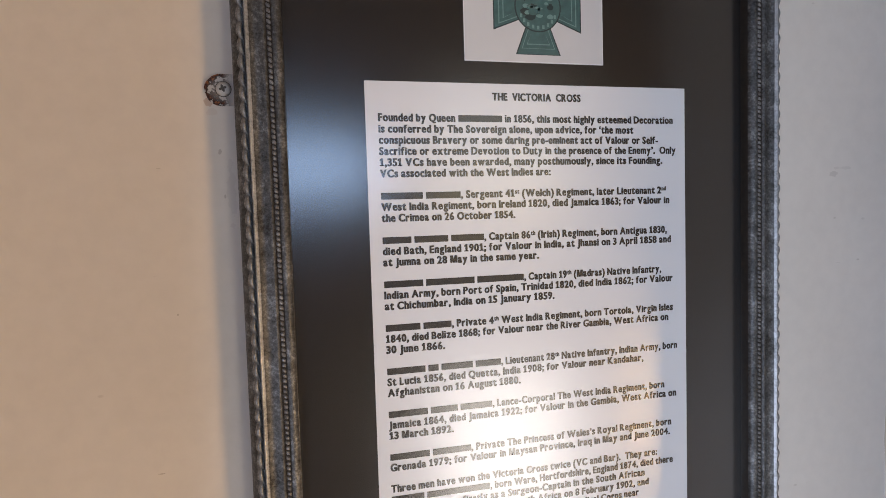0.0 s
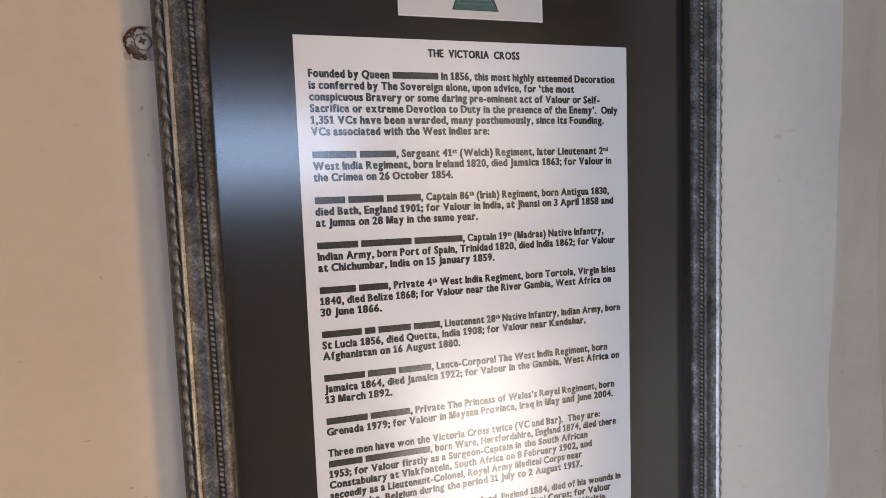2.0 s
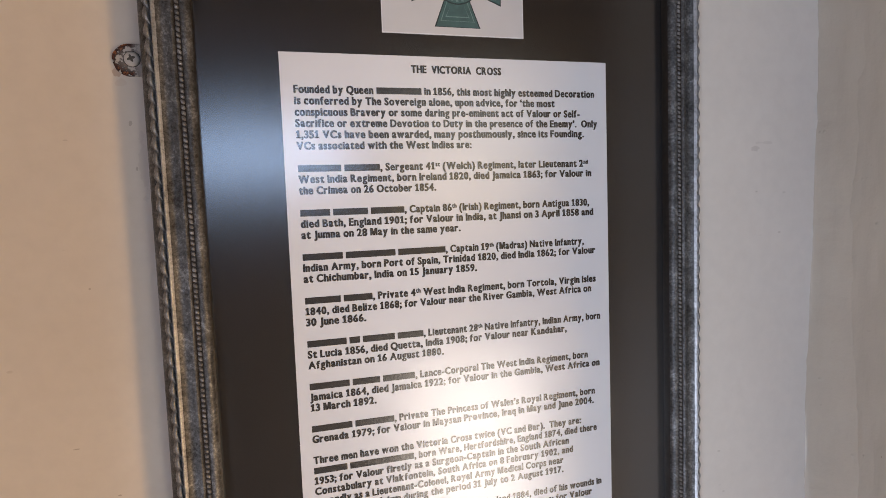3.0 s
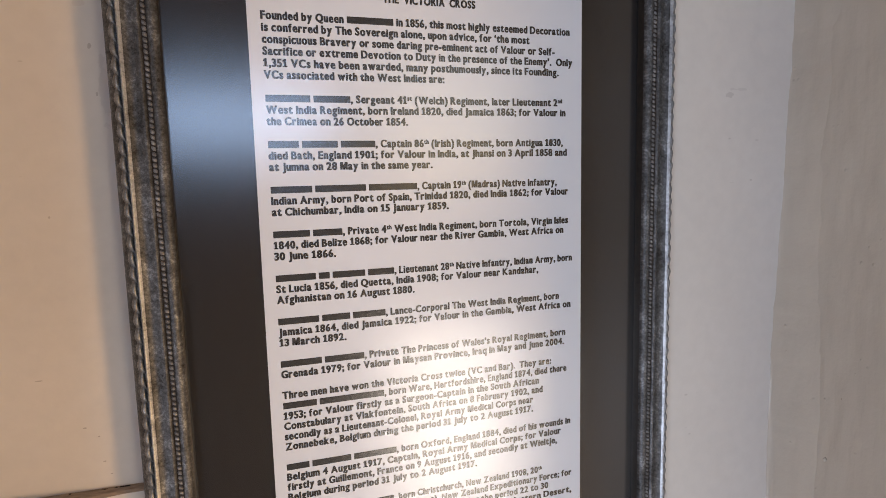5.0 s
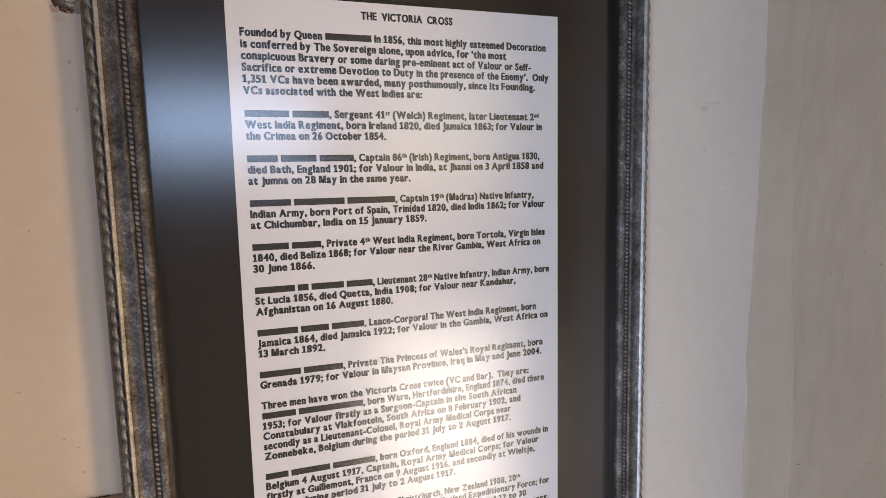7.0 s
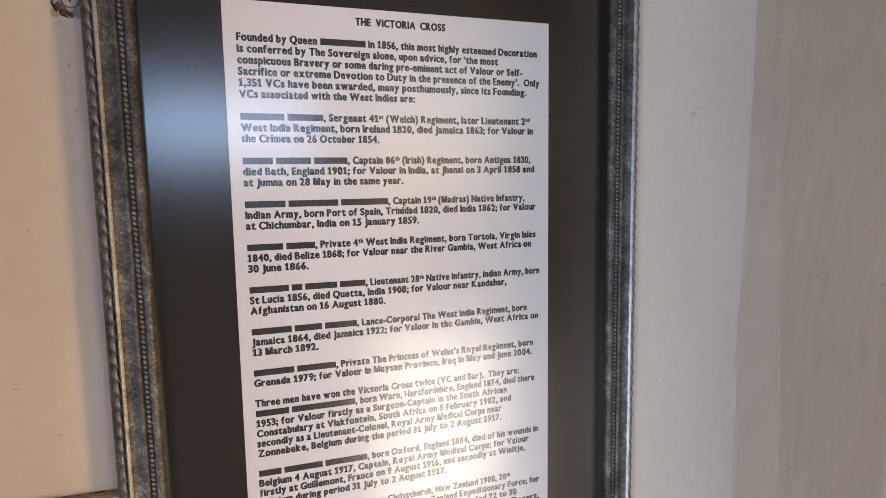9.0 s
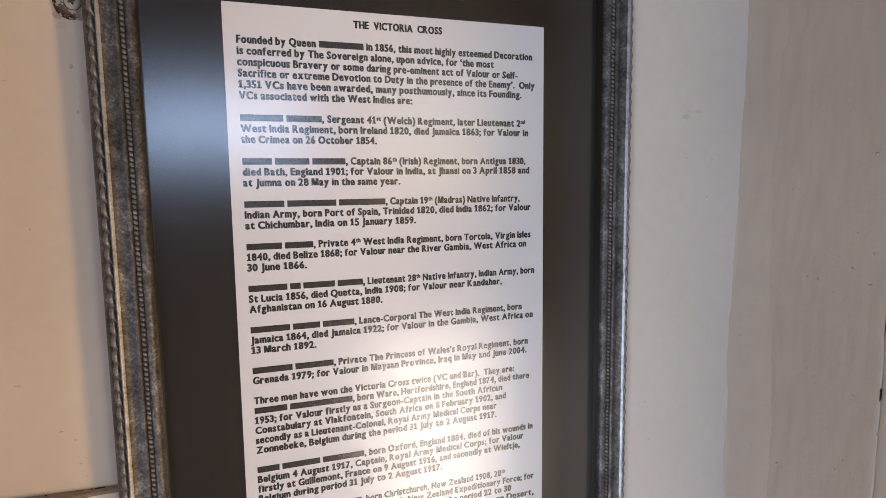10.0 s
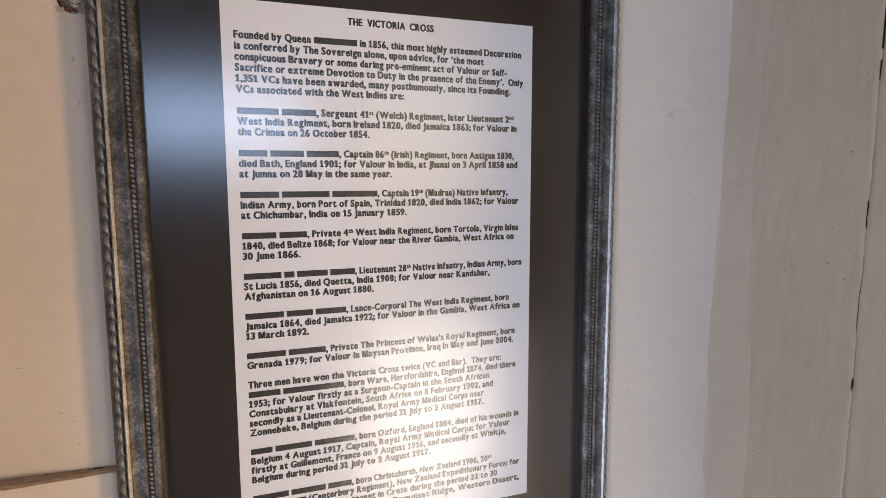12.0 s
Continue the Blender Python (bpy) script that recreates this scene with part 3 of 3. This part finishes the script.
def character(ch):
    """Points, faces and width of a character at size 1: low letters stand tall, as in a grotesque type."""
    if ch not in cases:
        points, polys = raw_glyphs(ch)
        lo, hi = reach(points)
        points = [(x - lo, y) for x, y in points]
        if ch.islower():
            k, top = TALL * CAP_UNIT / X_UNIT, max(CAP_UNIT, max(y for _, y in points))
            points = [(x, y * k if 0 < y <= X_UNIT else y if y <= 0 else top - (top - y) * (top - X_UNIT * k) / (top - X_UNIT)) for x, y in points]
        if ch == "1":
            stem, w = 0.17, CAP_UNIT
            points = [(0.13, 0.0), (0.13 + stem, 0.0), (0.13 + stem, w), (0.17, w), (0.01, w * 0.80), (0.01, w * 0.64), (0.13, w * 0.72), (0.0, 0.0), (0.43, 0.0), (0.43, 0.09), (0.0, 0.09)]
            polys = [(0, 1, 2, 3, 6), (3, 4, 5, 6), (7, 8, 9, 10)]
        if ch == "M":
            w, h, s = 0.74, CAP_UNIT, 0.15
            points = [(0, 0), (s, 0), (s, h), (0, h), (w - s, 0), (w, 0), (w, h), (w - s, h), (s * 1.45, h), (w / 2, h * 0.36), (w / 2 - 0.085, 0), (w / 2 + 0.085, 0), (w - s * 1.45, h), (s, h * 0.66), (w - s, h * 0.66)]
            polys = [(0, 1, 2, 3), (4, 5, 6, 7), (2, 13, 10, 11, 9, 8), (7, 12, 9, 10, 11, 14)]
        cases[ch] = points, polys, reach(points)[1]
    return cases[ch]


def pieces(text):
    """Splits a line into words, bars, raised type and blanks."""
    out, word, raised = [], "", False
    for ch in text + "\0":
        if ch in " _^\0" or (word[:1] == "_"):
            if word and ch != word[:1]:
                out.append(("raised" if raised else "bar" if word[0] == "_" else "word", word))
                word = ""
        if ch == "^":
            raised = not raised
        elif ch == " ":
            out.append(("blank", " "))
        elif ch != "\0":
            word += ch
    return out


def print_line(name, text, x0, x1, base, parent, centred=False):
    """One printed line between x0 and x1, its words squeezed together to that width."""
    verts, faces, pen = [], [], 0.0
    for kind, word in pieces(text):
        if kind == "blank":
            pen += SPACE
            continue
        if kind == "bar":
            w = 0.67 * len(word)
            i = len(verts)
            verts += [(pen + 0.03, 0.0, 0), (pen + w - 0.03, 0.0, 0), (pen + w - 0.03, 0.62, 0), (pen + 0.03, 0.62, 0)]
            faces.append((i, i + 1, i + 2, i + 3))
            pen += w
            continue
        k, up = (0.58, 0.30) if kind == "raised" else (1.0, 0.0)
        for ch in word:
            points, polys, w = character(ch)
            for n_copy, shift in enumerate(SHIFTS):
                i = len(verts)
                verts += [(pen + (x + shift) * k, y * k + up, -0.00001 * n_copy) for x, y in points]
                faces += [tuple(i + v for v in poly) for poly in polys]
            pen += (w + SHIFTS[-1] + 0.035) * k
    wide = (x1 - x0) / max(q[0] for q in verts)
    me = bpy.data.meshes.new(name)
    me.from_pydata([(x0 + x * wide, INK_Y + d, base + y * UNIT) for x, y, d in verts], [], faces)
    me.materials.append(ink_mat)
    return part(name, me, None, parent)


print_line("text_line", TITLE, -0.0282, 0.0302, TEXT_Z + 2.02 * PITCH, sheet)
for row, right, text in LINES:
    print_line("text_line", text, TEXT_X, right, TEXT_Z - row * PITCH, sheet)

# ---- the printed cross ----
CX, CZ = 0.0025, 1.6468


def arm_shape(inner, outer, r0, r1, y, turn, bm):
    pts = [(-inner, -r0), (-outer, -r1), (outer, -r1), (inner, -r0)]
    c, s = math.cos(turn), math.sin(turn)
    bm.faces.new([bm.verts.new((CX + x * c - z * s, y, CZ + x * s + z * c)) for x, z in pts])


layers = ((0.0058, 0.0148, 0.006, 0.0288, -0.00066, "cross_edge", teal_dark_mat), (0.0052, 0.0136, 0.006, 0.0281, -0.00072, "cross_arms", teal_mat),
          (0.0046, 0.0112, 0.008, 0.0256, -0.00078, "cross_border", teal_light_mat), (0.0041, 0.0104, 0.008, 0.0249, -0.00084, "cross_field", teal_mat))
for inner, outer, r0, r1, y, name, m in layers:
    bm = bmesh.new()
    for q in range(4):
        arm_shape(inner, outer, r0, r1, y, q * math.pi / 2, bm)
    part(name, bm, m, photo)
bm = bmesh.new()
arm_shape(0.0108, 0.0142, 0.0252, 0.0285, -0.00088, 0, bm)
part("cross_foot", bm, teal_mat, photo)


def disc(r, y, squash=1.0):
    bm = bmesh.new()
    bm.faces.new([bm.verts.new((CX + r * math.cos(a), y, CZ + r * squash * math.sin(a))) for a in [k * math.pi / 24 for k in range(48)]])
    return bm


bm = bmesh.new()
for q in range(4):
    arm_shape(0.0030, 0.0078, 0.0130, 0.0228, -0.00086, q * math.pi / 2, bm)
part("cross_inner_panel", bm, teal_light_mat, photo)
bm = bmesh.new()
for q in range(4):
    arm_shape(0.0031, 0.0072, 0.0130, 0.0222, -0.00088, q * math.pi / 2, bm)
part("cross_inner_field", bm, teal_mat, photo)
part("cross_ring", disc(0.0152, -0.00090), teal_dark_mat, photo)
part("cross_disc", disc(0.0144, -0.00095), teal_mat, photo)
bars = bmesh.new()
for k in range(9):
    a = math.pi * (1.15 + 0.7 * k / 8)
    x, z = CX + 0.0124 * math.cos(a), CZ + 0.0124 * math.sin(a)
    bars.faces.new([bars.verts.new((x + u * 0.0011, -0.0010, z + w * 0.0011)) for u, w in ((-0.7, -1), (0.7, -1), (0.7, 1), (-0.7, 1))])
part("scroll_bars", bars, teal_light_mat, photo)


def blobs(spots, y, seed):
    """Small uneven patches of the worn relief inside the disc."""
    bm = bmesh.new()
    for x, z, r in spots:
        bm.faces.new([bm.verts.new((CX + x + r * math.cos(a) * (1 + 0.35 * noise.noise((seed + x * 900, math.cos(a), math.sin(a)))), y,
                                    CZ + z + 0.65 * r * math.sin(a) * (1 + 0.35 * noise.noise((seed, z * 900, math.sin(a))))) ) for a in [k * math.pi / 9 for k in range(18)]])
    return bm


part("relief_shade", blobs([(random.uniform(-0.009, 0.009), random.uniform(-0.006, 0.009), random.uniform(0.0012, 0.0034)) for _ in range(15)], -0.00097, 2.0), teal_dark_mat, photo)
part("worn_relief", blobs([(random.uniform(-0.0085, 0.0085), random.uniform(-0.006, 0.009), random.uniform(0.0008, 0.0024)) for _ in range(14)], -0.00099, 7.0), teal_light_mat, photo)
part("relief_body", blobs([(-0.003, -0.003, 0.0036), (0.0035, -0.003, 0.0030), (0.0, 0.004, 0.0042), (-0.006, 0.003, 0.0022)], -0.00101, 4.0), teal_mat, photo)

# ---- the fixing plate and its screw ----
PX, PZ = -0.1832, 1.5950
plate = tagged(new("fixing_plate"), "painted metal fixing plate with rusty rim, screwed to the wall", "fixing plate")
plate.location = (PX, WALL_Y, PZ)
bm = bmesh.new()
outline = [(0.0115, -0.0086)] + [(0.0087 * math.cos(a) * (1 + 0.03 * math.sin(5 * a)), 0.0087 * math.sin(a)) for a in [-math.pi / 2 - k * math.pi / 20 for k in range(21)]] + [(0.0115, 0.0086)]
face = bm.faces.new([bm.verts.new((x, -0.0022, z)) for x, z in outline])
out = bmesh.ops.extrude_face_region(bm, geom=[face])
for q in out["geom"]:
    if isinstance(q, bmesh.types.BMVert):
        q.co.y = 0.0005
bmesh.ops.bevel(bm, geom=[e for e in bm.edges if all(q.co.y < -0.002 for q in e.verts)], offset=0.0006, segments=2, affect="EDGES")
part("plate", bm, plate_mat, plate)

screw = tagged(new("screw"), "cross-head screw overpainted in cream", "screw")
screw.location = (PX + 0.0012, WALL_Y - 0.0022, PZ + 0.0003)
bm = bmesh.new()
rings = ((0.0040, 0.0), (0.0039, -0.0009), (0.0034, -0.0017), (0.0025, -0.0023), (0.0015, -0.0026))
rows = [[bm.verts.new((r * math.cos(a), y, r * math.sin(a))) for a in [k * math.pi / 14 for k in range(28)]] for r, y in rings]
for a, b in zip(rows, rows[1:]):
    for k in range(28):
        bm.faces.new((a[k], a[(k + 1) % 28], b[(k + 1) % 28], b[k]))
bm.faces.new(rows[-1])
part("head", bm, screw_paint_mat, screw, smooth=True)
# Flat cross on the head; the recess's shade is only its dark colour.
bm = bmesh.new()
for turn in (0.35, 0.35 + math.pi / 2):
    c, s = math.cos(turn), math.sin(turn)
    pts = [(-0.0021, -0.0003), (-0.0012, -0.0007), (0.0012, -0.0007), (0.0021, -0.0003), (0.0021, 0.0003), (0.0012, 0.0007), (-0.0012, 0.0007), (-0.0021, 0.0003)]
    y = -0.00272 - 0.00004 * (turn > 1)
    bm.faces.new([bm.verts.new((u * c - w * s, y, u * s + w * c)) for u, w in pts])
part("cross_recess", bm, recess_mat, screw, "flat dark cross for the shaded recess")
bm = bmesh.new()
rows = [[bm.verts.new((r * math.cos(a), y, r * math.sin(a))) for a in [k * math.pi / 14 for k in range(28)]] for r, y in ((0.0044, 0.0002), (0.0044, -0.0003), (0.0038, -0.0003))]
for a, b in zip(rows, rows[1:]):
    for k in range(28):
        bm.faces.new((a[k], a[(k + 1) % 28], b[(k + 1) % 28], b[k]))
part("dark_ring", bm, recess_mat, screw, "dark line round the head")
